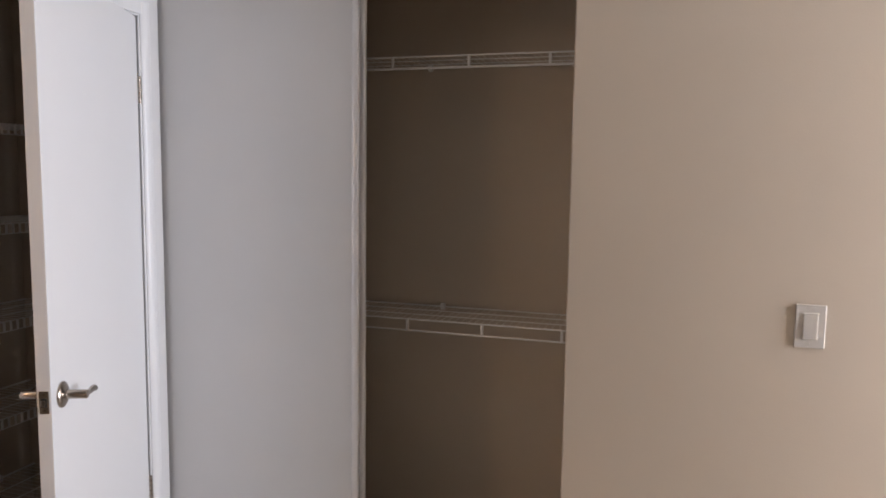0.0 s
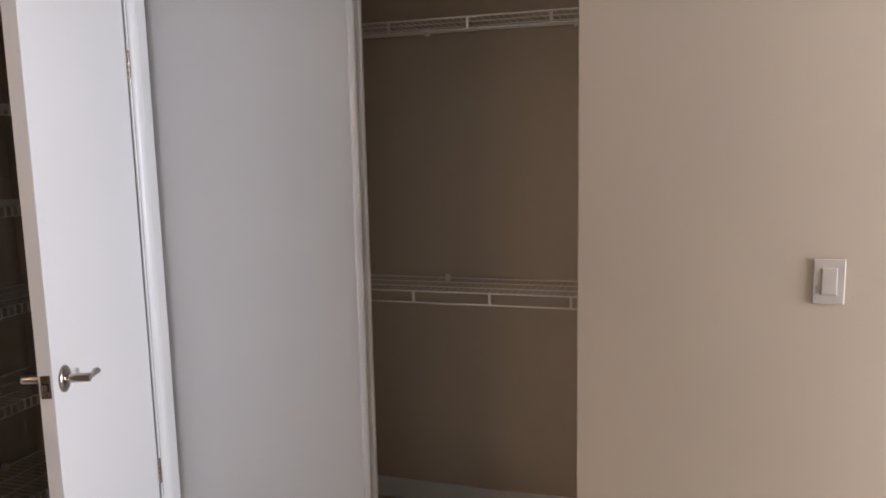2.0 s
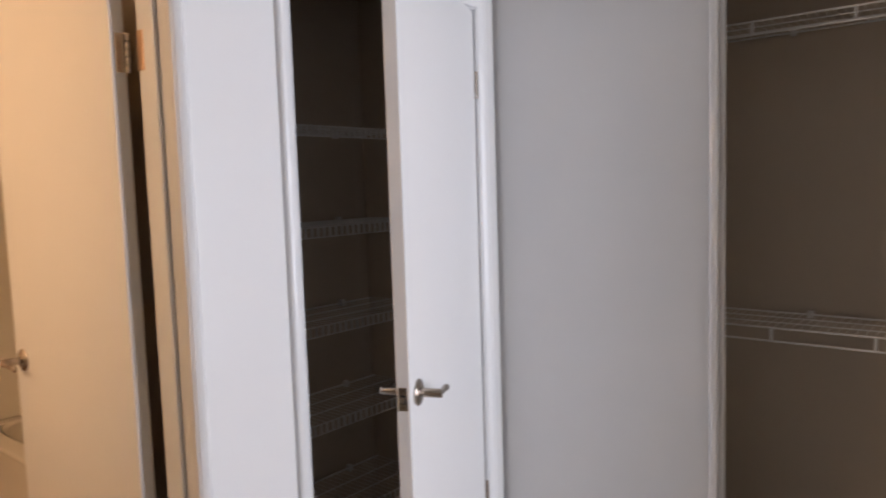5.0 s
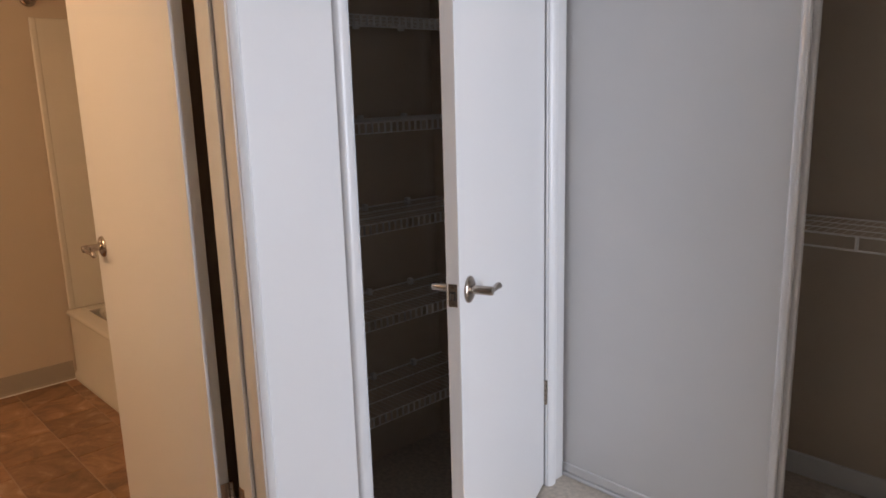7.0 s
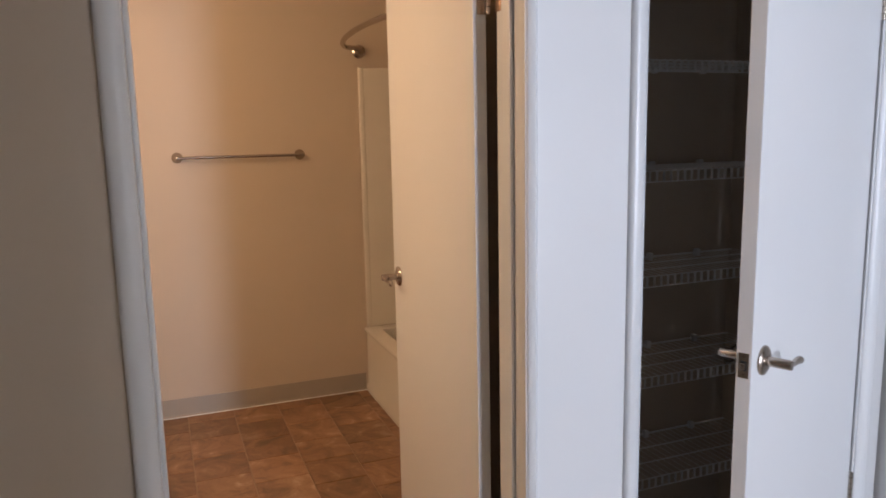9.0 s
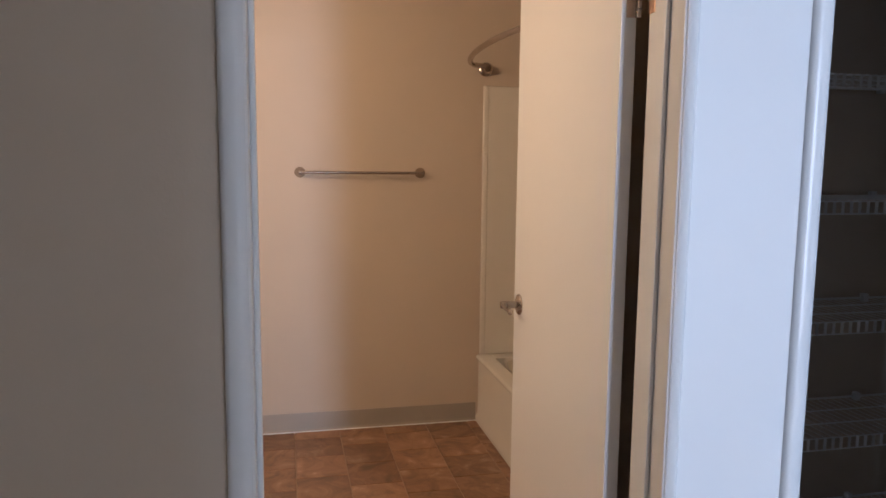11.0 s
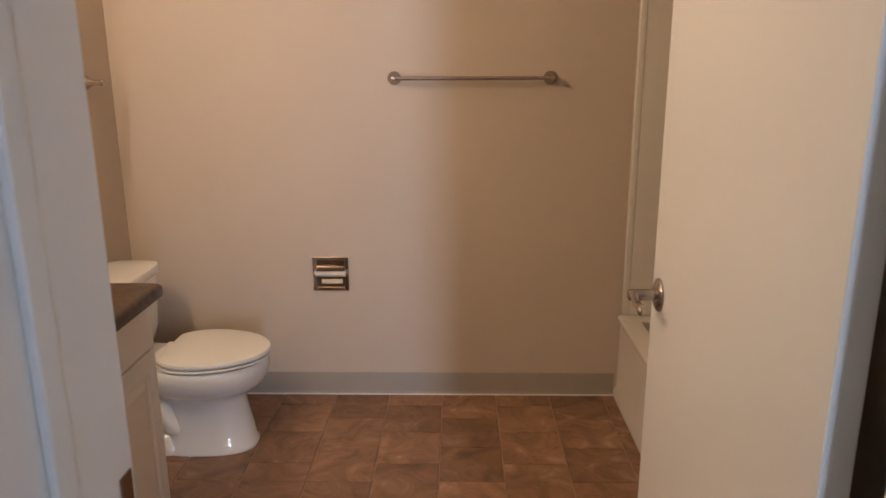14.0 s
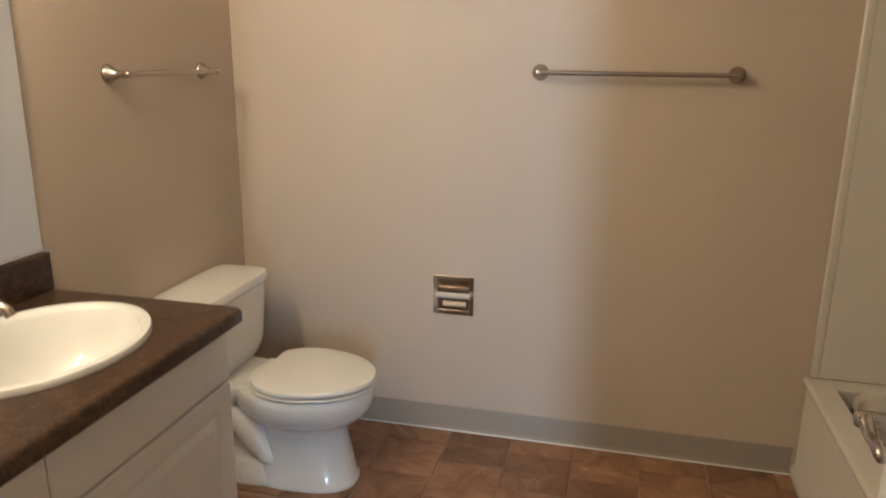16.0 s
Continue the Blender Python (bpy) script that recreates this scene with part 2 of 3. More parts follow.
# west wall: pieces round the two doorways
setting("wall_west_south", box(-1.948, WX, -2.2, J0 - 0.02, 0, H), BEIGE, "beige painted wall beside the bathroom doorway", "wall")
setting("wall_west_middle", box(-1.868, WX, J1 + 0.02, L0 - 0.02, 0, H), WHITE, "narrow white painted wall between two doorways", "wall")
setting("wall_west_north", box(WB, WX, L1 + 0.02, 2.408, 0, H), WHITE, "narrow white wall strip beside the closet door", "wall")
setting("wall_west_over_bathroom_door", box(WB, WX, J0 - 0.02, J1 + 0.02, DOOR_H + 0.03, H), BEIGE, "beige wall above the bathroom doorway", "wall")
setting("wall_west_over_linen_door", box(WB, WX, L0 - 0.02, L1 + 0.02, DOOR_H + 0.03, H), WHITE, "white wall above the linen closet doorway", "wall")
# north wall with the clothes closet
CX = -0.295
setting("wall_north", box(CX, 2.3, NY, NY + 0.19, 0, H, 0.004), BEIGE, "beige painted wall with a light switch", "wall")
setting("wall_north_header", box(WX, CX, NY, NY + 0.19, 2.24, H), BEIGE, "beige wall above the sliding closet doors", "wall")
setting("wall_closet_back", box(-2.42, 0.40, 3.02, 3.12, 0, H), BEIGE, "beige back wall of the clothes closet", "wall")
setting("wall_closet_east", box(0.30, 0.40, NY + 0.19, 3.02, 0, H), BEIGE, "beige side wall of the clothes closet", "wall")
setting("wall_closet_west", box(-1.90, -1.802, 2.408, 3.02, 0, H), BEIGE, "beige side wall of the clothes closet", "wall")
setting("baseboard_closet", box(-1.80, 0.30, 3.006, 3.02, 0, 0.085, 0.004), WHITE, "white baseboard along the closet's back wall", "baseboard")
# linen closet
setting("wall_linen_back", box(-2.44, -2.36, 1.46, 2.50, 0, H), BEIGE, "beige back wall of the linen closet", "wall")
setting("wall_linen_south", box(-2.36, WB, 1.456, 1.505, 0, H), BEIGE, "beige side wall of the linen closet", "wall")
setting("wall_linen_north", box(-2.36, WB, 2.36, 2.42, 0, H), BEIGE, "beige side wall of the linen closet", "wall")
# rest of the bedroom
setting("wall_south", box(WB, 2.3, -2.3, -2.2, 0, H), BEIGE, "beige painted bedroom wall", "wall")
setting("wall_east_south", box(2.2, 2.3, -2.2, WIN_Y0, 0, H), BEIGE, "beige painted bedroom wall beside the window", "wall")
setting("wall_east_north", box(2.2, 2.3, WIN_Y1, NY, 0, H), BEIGE, "beige painted bedroom wall beside the window", "wall")
setting("wall_east_below", box(2.2, 2.3, WIN_Y0, WIN_Y1, 0, WIN_Z0), BEIGE, "beige wall below the bedroom window", "wall")
setting("wall_east_above", box(2.2, 2.3, WIN_Y0, WIN_Y1, WIN_Z1, H), BEIGE, "beige wall above the bedroom window", "wall")
win = thing("window_1", (2.27, WIN_Y0, WIN_Z0), "tall narrow white-framed bedroom window", "window", kind="structure")
ww, wh = WIN_Y1 - WIN_Y0, WIN_Z1 - WIN_Z0
for a in ((0.002, 0.03, 0.002, wh - 0.002), (ww - 0.03, ww - 0.002, 0.002, wh - 0.002), (0.03, ww - 0.03, 0.002, 0.03), (0.03, ww - 0.03, wh - 0.03, wh - 0.002)):
    part("window_frame", box(-0.02, 0.025, a[0], a[1], a[2], a[3], 0.003), WHITE, win)
pane = part("pane", box(0.0, 0.005, 0.03, ww - 0.03, 0.03, wh - 0.03), GLASS, win)
pane.visible_shadow = False
# added out of view: cuts window light on the west wall, narrows the bathroom streak
setting("wall_partition", box(0.9, 1.0, 0.45, 1.58, 0, H), BEIGE, "unseen beige wall added to block part of the window light", "wall")
# bathroom shell
setting("wall_bathroom_far", box(BX - 0.1, BX, BS - 0.1, 2.3, 0, H), BEIGE, "beige bathroom wall with towel bar and paper holder", "wall")
setting("wall_bathroom_south", box(BX, WB, BS - 0.1, BS, 0, H), BEIGE, "beige bathroom wall behind vanity and toilet", "wall")
setting("wall_bathroom_north", box(BX, -2.44, 2.2, 2.3, 0, H), BEIGE, "beige wall behind the tub surround", "wall")
setting("wall_bathroom_behind_door", box(-2.64, -1.868, 1.295, 1.456, 0, H), BEIGE, "beige wall behind the open bathroom door", "wall")
setting("wall_bathroom_tub_end", box(-2.64, -2.44, 1.46, 2.2, 0, H), BEIGE, "beige wall at the end of the tub", "wall")


def cove(name, bm):
    setting(name, bm, COVE, "taupe vinyl cove base along the bathroom wall", "baseboard", True)


def cove_profile():
    return [(0.0, 0.0), (0.014, 0.0), (0.014, 0.003), (0.007, 0.010), (0.0045, 0.02), (0.004, 0.097), (0.002, 0.101), (0.0, 0.101)]


cove("baseboard_bathroom_far", rings([[(BX + d, y, z) for d, z in cove_profile()] for y in (BS, TY)]))
cove("baseboard_bathroom_south", rings([[(x, BS + d, z) for d, z in cove_profile()] for x in (BX + 0.015, -3.172)]))
setting("trim_caulk_line", tube([(BX + 0.0135, -0.58, 0.003), (BX + 0.0135, TY, 0.003)], 0.004, 6), WHITE, "pale caulk line along the vinyl base", "trim", True)


# ---- doorway trim ----
def casing_profile(y_in, sign, w):
    """Plan of a narrow door casing: eased, with a shallow step; sign is the way it goes from the opening."""
    t = WX
    return [(t, y_in), (t + 0.008, y_in), (t + 0.014, y_in + sign * 0.006), (t + 0.017, y_in + sign * 0.016), (t + 0.017, y_in + sign * (w - 0.010)), (t + 0.013, y_in + sign * (w - 0.003)), (t + 0.006, y_in + sign * w), (t, y_in + sign * w)]


def doorway_trim(name, y0, y1, label, w, depth, depth1, w0):
    root = thing(name, (0, 0, 0), label, "door frame", kind="structure")
    for y, s, dp, cw in ((y0, -1, depth, w0), (y1, 1, depth1, w)):
        part("jamb", box(dp, WX + 0.004, min(y, y + s * 0.02), max(y, y + s * 0.02), 0, DOOR_H + 0.03, 0.003), WHITE, root)
        part("casing", rings([[(px, py, z) for px, py in casing_profile(y + s * 0.004, s, cw)] for z in (0, DOOR_H + 0.005 + w)]), WHITE, root, smooth=True)
    part("head_jamb", box(depth1, WX + 0.004, y0, y1, DOOR_H, DOOR_H + 0.028, 0.003), WHITE, root)
    part("head_casing", box(WX, WX + 0.0165, y0 - 0.003, y1 + 0.003, DOOR_H + 0.005, DOOR_H + 0.005 + w, 0.004), WHITE, root)
    return root


bt = doorway_trim("trim_bathroom_doorway", J0, J1, "white painted frame of the bathroom doorway", 0.026, -2.020, -1.900, 0.044)
part("casing", box(-2.019, -1.949, J0 - 0.062, J0 - 0.0205, 0, DOOR_H + 0.03, 0.004), WHITE, bt, "white casing on the bathroom side")
part("door_stop", box(-1.885, -1.85, J0, J0 + 0.011, 0, DOOR_H, 0.003), WHITE, bt)
part("door_stop", box(-1.845, -1.81, J1 - 0.011, J1, 0, DOOR_H, 0.003), WHITE, bt)
part("strike_plate", box(-2.008, -1.980, J0 + 0.0005, J0 + 0.003, 0.88, 0.95, 0.0006), DARKMETAL, bt, "bronze strike plate")
lt = doorway_trim("trim_linen_doorway", L0, L1, "white painted frame of the linen closet", 0.044, -1.885, -1.885, 0.044)
part("door_stop", box(-1.835, -1.80, L0, L0 + 0.011, 0, DOOR_H, 0.003), WHITE, lt)
part("strike_plate", box(-1.792, -1.758, L0 + 0.0005, L0 + 0.003, 0.885, 0.955, 0.0006), NICKEL, lt, "small nickel strike plate")


# ---- hinged doors: local x runs from hinge to free edge, y is the thickness, the -y face carries `front` lever ----
def lever(parent, x, face, out, toward, z, up):
    """Domed rose, straight neck and an S-curved arm that ends in a flat paddle; out: +1 or -1 along local y, up: the way the arm bends."""
    k = part("door_handle", turned([(0, 0.034), (0.003, 0.034), (0.006, 0.032), (0.010, 0.024), (0.0125, 0.016), (0.013, 0.0125), (0.0145, 0.0125), (0.015, 0.0115), (0.060, 0.0115), (0.063, 0.010), (0.064, 0.006)], (x, face, z), (0, out, 0), 28), NICKEL, parent, "brushed nickel lever handle", True)
    bend = ((0.0, 0.000, 0.0105, 0.0105), (0.010, 0.000, 0.0100, 0.0098), (0.020, 0.002, 0.0092, 0.0074), (0.034, 0.005, 0.0086, 0.0056), (0.048, 0.0055, 0.0082, 0.0056), (0.062, 0.004, 0.0082, 0.0066), (0.076, 0.004, 0.0084, 0.0086), (0.088, 0.0055, 0.0084, 0.0095), (0.096, 0.007, 0.0070, 0.0074), (0.100, 0.0075, 0.0030, 0.0030))
    loops = [[(x + toward * d * 0.86, face + out * (0.0525 + a * math.cos(q * math.tau / 14)), z + up * h + b * math.sin(q * math.tau / 14)) for q in range(14)] for d, h, a, b in bend]
    part("lever_arm", rings(loops), NICKEL, k, smooth=True)


def hinged_door(name, at, rz, width, label, front, lz, up):
    d = thing(name, at, label, "door", kind="structure", rz=rz)
    th = 0.035
    part("door_leaf", box(0, width, 0, th, 0.012, DOOR_H - 0.004, 0.002), WHITE, d)
    for face, out in ((0.0, -1), (th, 1)):
        lever(d, width - 0.062, face, out, -1, lz, up)
    lp = part("latch_plate", box(width - 0.0005, width + 0.0015, 0.006, 0.029, lz - 0.03, lz + 0.027, 0.0006), NICKEL, d, "nickel latch plate")
    for q in (-0.022, 0.019):
        part("screw", rod((width + 0.001, 0.0175, lz + q), (width + 0.0021, 0.0175, lz + q), 0.0032, 10), DARKMETAL, lp)
    # thin dark slab on the plate, painted shade of the bolt recess
    part("bolt_recess", box(width + 0.001, width + 0.0019, 0.0105, 0.0245, lz - 0.013, lz + 0.009), GAP_SHADE, lp)
    part("latch_bolt", box(width, width + 0.009, 0.012, 0.023, lz - 0.01, lz + 0.006, 0.002), NICKEL, d)
    py = -0.004 if front else th + 0.004
    for z in (0.32, 1.725):
        hg = part("hinge", rod((-0.004, py, z), (-0.004, py, z + 0.09), 0.0065, 12), NICKEL, d, "satin nickel butt hinge", True)
        part("hinge_leaf", box(-0.0025, -0.0004, -0.004 if front else 0.003, 0.025 if front else 0.036, z, z + 0.09, 0.0008), NICKEL, hg)
        # dark raised bands, painted shade of the gaps between knuckles
        for q in (0.018, 0.036, 0.054, 0.072):
            part("knuckle_ring", rod((-0.004, py, z + q - 0.0008), (-0.004, py, z + q + 0.0008), 0.0071, 12), GAP_SHADE, hg)
    return d


# linen door: hinge at the north jamb, opened a quarter of the way into the bedroom; local -y face looks to the room
lin = hinged_door("door_1", (-1.794, 2.286, 0), math.degrees(math.atan2(1.578 - 2.300, -1.449 + 1.762)), 0.772, "white flush linen closet door standing ajar", False, 0.93, -1.1)
# bathroom door: hinge at the north jamb, swung fully into the bathroom
bth = hinged_door("door_2", (-1.943, 1.193, 0), 178.3, 0.764, "white flush bathroom door, wide open", True, 0.958, -1.3)
for hz in (0.32, 1.725):
    # jamb leaf: its copper tone is painted lamp light
    part("hinge_plate", box(-1.8995, -1.874, J1 - 0.0025, J1 - 0.0002, hz, hz + 0.09, 0.001), LIT_NICKEL, bt, "hinge leaf on the jamb, warm lamp light in its colour")


# ---- sliding closet doors ----
def sliding_door(x0, x1, y, label):
    d = thing("sliding_closet_door", (x0, y, 0), label, "sliding door", "sliding closet doors", "structure")
    w = x1 - x0
    part("panel", box(0.018, w - 0.018, 0.006, 0.018, 0.03, 2.20), PANELW, d)
    for a, b in ((0.0, 0.024), (w - 0.024, w)):
        part("stile", box(a, b, 0.0, 0.024, 0.02, 2.22, 0.006, seg=3), ALU, d, "slim rounded metal stile", True)
    part("bottom_rail", box(0.024, w - 0.024, 0.002, 0.022, 0.015, 0.05, 0.003), ALU, d)
    part("top_rail", box(0.024, w - 0.024, 0.002, 0.022, 2.185, 2.22, 0.003), ALU, d)


sliding_door(-1.800, -1.003, 2.418, "white flat sliding closet door pushed aside")
sliding_door(-1.796, -0.994, 2.450, "white sliding closet door behind its twin")
setting("trim_closet_track", box(-1.802, CX, 2.412, 2.478, 2.225, 2.24, 0.002), ALU, "white metal track of the sliding doors", "trim")
setting("trim_closet_floor_guide", box(-1.802, CX, 2.412, 2.478, 0.0, 0.012, 0.003), ALU, "low metal floor guide of the sliding doors", "trim")


# ---- wire shelves ----
def wire_shelf(length, depth, uprights, lip, label, group, wide=0.0046, thick=0.0033):
    """Along local x from 0, front at y = 0, back at y = depth, deck at z = 0."""
    s = thing("wire_shelf", (0, 0, 0), label, "wire shelf", group)
    part("front_rail", rod((0, 0, 0), (length, 0, 0), thick, 8), WIRE, s, smooth=True)
    part("lower_rail", rod((0, -0.002, -lip), (length, -0.002, -lip), thick, 8), WIRE, s, smooth=True)
    part("back_rail", rod((0, depth, 0), (length, depth, 0), 0.0035, 6), WIRE, s, smooth=True)
    bm = bmesh.new()
    k = 0
    while k * 0.0254 < length:
        rod((k * 0.0254, 0, 0.003), (k * 0.0254, depth, 0.003), 0.0009, 4, bm)
        k += 1
    for q in (0.33, 0.66):
        rod((0, depth * q, 0.0), (length, depth * q, 0.0), 0.0022, 6, bm)
    tagged(part("deck", bm, WIRE, s), kind="stuff")
    for u in uprights:
        part("upright", box(u - wide, u + wide, -0.006, 0.004, -lip, 0.001, wide * 0.3), WIRE, s)
    for u in uprights[::max(2, len(uprights) // 4)]:
        part("wall_clip", box(u + 0.04, u + 0.058, depth - 0.012, depth + 0.008, -0.012, 0.014, 0.003), WIRE, s, "small plastic wall clip")
    return s


def spaced(x0, first, step, length):
    out, x = [], first - x0
    while x > step:
        x -= step
    while x < length - 0.01:
        if x > 0.01:
            out.append(x)
        x += step
    return out


SX0, SLEN = -1.795, 2.09
sh = wire_shelf(SLEN, 0.29, spaced(SX0, -1.000, 0.285, SLEN), 0.040, "white wire shelf fixed high in the closet", "closet shelves")
sh.matrix_world = pose(SX0, 2.722, 1.916)
sh = wire_shelf(SLEN, 0.29, spaced(SX0, -0.936, 0.287, SLEN), 0.042, "white wire shelf at waist height in the closet", "closet shelves")
sh.matrix_world = pose(SX0, 2.722, 0.962)
lsh = wire_shelf(0.845, 0.29, spaced(0, 0.03, 0.0254, 0.84), 0.032, "white ventilated wire shelf in the linen closet", "linen shelves", 0.0005, 0.0019)
lsh.matrix_world = pose(-2.055, 1.51, 1.640, 0, 0, 90)
for z in (1.322, 1.006, 0.690, 0.356):
    copy_thing(lsh, pose(-2.055, 1.51, z, 0, 0, 90))

# ---- light switch ----
sw = thing("light_switch", (0.344, NY, 1.116), "white rocker light switch on beige wall", "light switch")
part("wall_plate", box(-0.037, 0.037, -0.0045, 0.0, -0.058, 0.058, 0.002, seg=3), PLASTIC, sw)
part("frame", box(-0.0185, 0.0185, -0.0055, -0.003, -0.0355, 0.0355, 0.001), PLASTIC, sw)
part("rocker", rings([[(x, y, z) for x in (-0.0155, 0.0155) for y, z in (((-0.005, s * 0.032), (d, s * 0.032)) if x < 0 else ((d, s * 0.032), (-0.005, s * 0.032)))] for s, d in ((-1, -0.0082), (1, -0.0064))]), PLASTIC, sw)
for z in (-0.048, 0.048):
    part("screw", rod((0, -0.0040, z), (0, -0.0052, z), 0.003, 10), PLASTIC, sw)

# ---- bathroom: toilet ----
def egg(rx, front, back, cy, z, n=36, cx=0.0, sq=1.0):
    """An oval, longer to the front (+y)."""
    out = []
    for k in range(n):
        a = k * math.tau / n
        c, s = math.cos(a), math.sin(a)
        c, s = math.copysign(abs(c) ** sq, c), math.copysign(abs(s) ** sq, s)
        out.append((cx + rx * c, cy + (front if s > 0 else back) * s, z))
    return out


toilet = thing("toilet", (-3.755, BS, 0), "white two-piece porcelain toilet with closed lid", "toilet")
part("bowl", rings([egg(0.116, 0.225, 0.13, 0.385, 0.0, sq=0.75), egg(0.116, 0.225, 0.13, 0.385, 0.016, sq=0.75), egg(0.109, 0.217, 0.12, 0.385, 0.026, sq=0.78), egg(0.104, 0.208, 0.11, 0.385, 0.10, sq=0.82), egg(0.097, 0.195, 0.105, 0.385, 0.17, sq=0.86), egg(0.094, 0.188, 0.11, 0.388, 0.215, sq=0.92), egg(0.105, 0.195, 0.14, 0.395, 0.238), egg(0.135, 0.215, 0.18, 0.405, 0.260), egg(0.160, 0.235, 0.205, 0.412, 0.288), egg(0.174, 0.246, 0.22, 0.416, 0.318), egg(0.180, 0.251, 0.227, 0.418, 0.35), egg(0.181, 0.252, 0.228, 0.418, 0.375), egg(0.176, 0.248, 0.224, 0.418, 0.388), egg(0.14, 0.20, 0.18, 0.418, 0.389)]), CERAMIC, toilet, smooth=True)
for s in (-1, 1):
    part("trapway", tube([(s * 0.045, 0.13, 0.30), (s * 0.058, 0.18, 0.275), (s * 0.062, 0.235, 0.225), (s * 0.062, 0.28, 0.165), (s * 0.060, 0.32, 0.115), (s * 0.05, 0.36, 0.085)], [0.05, 0.055, 0.054, 0.052, 0.050, 0.045], 18), CERAMIC, toilet, "moulded trapway bulge", True)
    part("bolt_cap", turned([(0, 0.016), (0.012, 0.015), (0.02, 0.010), (0.023, 0.004)], (s * 0.098, 0.24, 0.026), (0, 0, 1), 14), CERAMIC, toilet, smooth=True)
part("foot", rings([egg(0.116, 0.12, 0.14, 0.245, z, sq=0.6) for z in (0.0, 0.02)] + [egg(0.110, 0.115, 0.135, 0.245, 0.034, sq=0.6), egg(0.095, 0.10, 0.12, 0.245, 0.075, sq=0.7), egg(0.05, 0.09, 0.10, 0.245, 0.100, sq=0.7), egg(0.045, 0.09, 0.09, 0.245, 0.30, sq=0.7)]), CERAMIC, toilet, smooth=True)
part("deck", rings([egg(0.10, 0.10, 0.10, 0.155, 0.30, sq=0.55), egg(0.125, 0.13, 0.125, 0.155, 0.345, sq=0.5), egg(0.13, 0.135, 0.13, 0.155, 0.38, sq=0.5), egg(0.125, 0.13, 0.125, 0.155, 0.391, sq=0.5)]), CERAMIC, toilet, smooth=True)
part("seat", rings([egg(0.166, 0.232, 0.165, 0.425, 0.391), egg(0.168, 0.234, 0.166, 0.425, 0.3955), egg(0.184, 0.250, 0.175, 0.425, 0.397), egg(0.186, 0.252, 0.176, 0.425, 0.401), egg(0.184, 0.250, 0.175, 0.425, 0.4055), egg(0.168, 0.234, 0.166, 0.425, 0.407), egg(0.166, 0.232, 0.165, 0.425, 0.411)]), SEATP, toilet, smooth=True)


def lid_loop(k, z):
    pts = egg(0.186 * k, 0.252 * k, 0.172 * k, 0.425, z, 48)
    return [(x, max(y, 0.425 - 0.125 * k), zz) for x, y, zz in pts]


part("seat_lid", rings([lid_loop(0.90, 0.4105), lid_loop(0.985, 0.412), lid_loop(1.0, 0.416), lid_loop(1.0, 0.424), lid_loop(0.985, 0.430), lid_loop(0.93, 0.433), lid_loop(0.5, 0.436)]), SEATP, toilet, "closed white seat lid", True)
for s in (-1, 1):
    part("seat_hinge", box(s * 0.075 - 0.02, s * 0.075 + 0.02, 0.262, 0.292, 0.392, 0.411, 0.005), SEATP, toilet, smooth=True)


def tank_loop(rx, y0, y1, z):
    return egg(rx, (y1 - y0) / 2, (y1 - y0) / 2, (y0 + y1) / 2, z, 48, sq=0.32)


part("tank", rings([tank_loop(0.165, 0.03, 0.175, 0.380), tank_loop(0.19, 0.02, 0.192, 0.405), tank_loop(0.207, 0.015, 0.20, 0.45), tank_loop(0.219, 0.012, 0.208, 0.60), tank_loop(0.222, 0.012, 0.21, 0.672)]), CERAMIC, toilet, smooth=True)
part("tank_lid", rings([tank_loop(0.226, 0.008, 0.214, 0.673), tank_loop(0.232, 0.005, 0.22, 0.680), tank_loop(0.232, 0.005, 0.22, 0.700), tank_loop(0.226, 0.009, 0.214, 0.709), tank_loop(0.20, 0.03, 0.19, 0.712)]), CERAMIC, toilet, smooth=True)
part("flush_lever", tube([(0.15, 0.212, 0.63), (0.15, 0.228, 0.63), (0.12, 0.232, 0.626), (0.085, 0.232, 0.62)], [0.009, 0.009, 0.006, 0.007], 10), CHROME, toilet, "chrome flush lever", True)

for ob in toilet.children:
    low = ob.name.split(".")[0] in ("bowl", "seat", "seat_lid", "seat_hinge", "deck")
    ob.data.transform(Matrix.Diagonal((1, 1, 0.908 if low else 0.93, 1)))

# ---- bathroom: vanity ----
VX0, VX1, VF = -3.172, -1.996, -0.090
van = thing("vanity_cabinet", ((VX0 + VX1) / 2, BS, 0), "white vanity cabinet with raised-panel doors", "vanity cabinet")
hx = (VX1 - VX0) / 2
vd = VF - BS
body_bm = box(-hx, -hx + 0.016, 0.003, vd - 0.019, 0.0, 0.778)
box(hx - 0.016, hx, 0.003, vd - 0.019, 0.0, 0.778, bm=body_bm)
box(-hx + 0.016, hx - 0.016, 0.003, 0.012, 0.0, 0.778, bm=body_bm)
box(-hx + 0.016, hx - 0.016, 0.012, vd - 0.036, 0.09, 0.105, bm=body_bm)
box(-hx + 0.016, hx - 0.016, vd - 0.036, vd - 0.019, 0.0, 0.778, bm=body_bm)
part("body", body_bm, CABW, van)
SPLITS = (-hx + 0.004, -0.001, hx - 0.004)


def raised(bm, x0, x1, z0, z1, y):
    """A slab front with a raised centre field."""
    def lp(i, yy):
        return [(x0 + i, yy, z0 + i), (x1 - i, yy, z0 + i), (x1 - i, yy, z1 - i), (x0 + i, yy, z1 - i)]
    return rings([lp(0, y), lp(0, y + 0.015), lp(0.003, y + 0.018), lp(0.052, y + 0.018), lp(0.058, y + 0.0125), lp(0.066, y + 0.0125), lp(0.088, y + 0.0175)], bm)


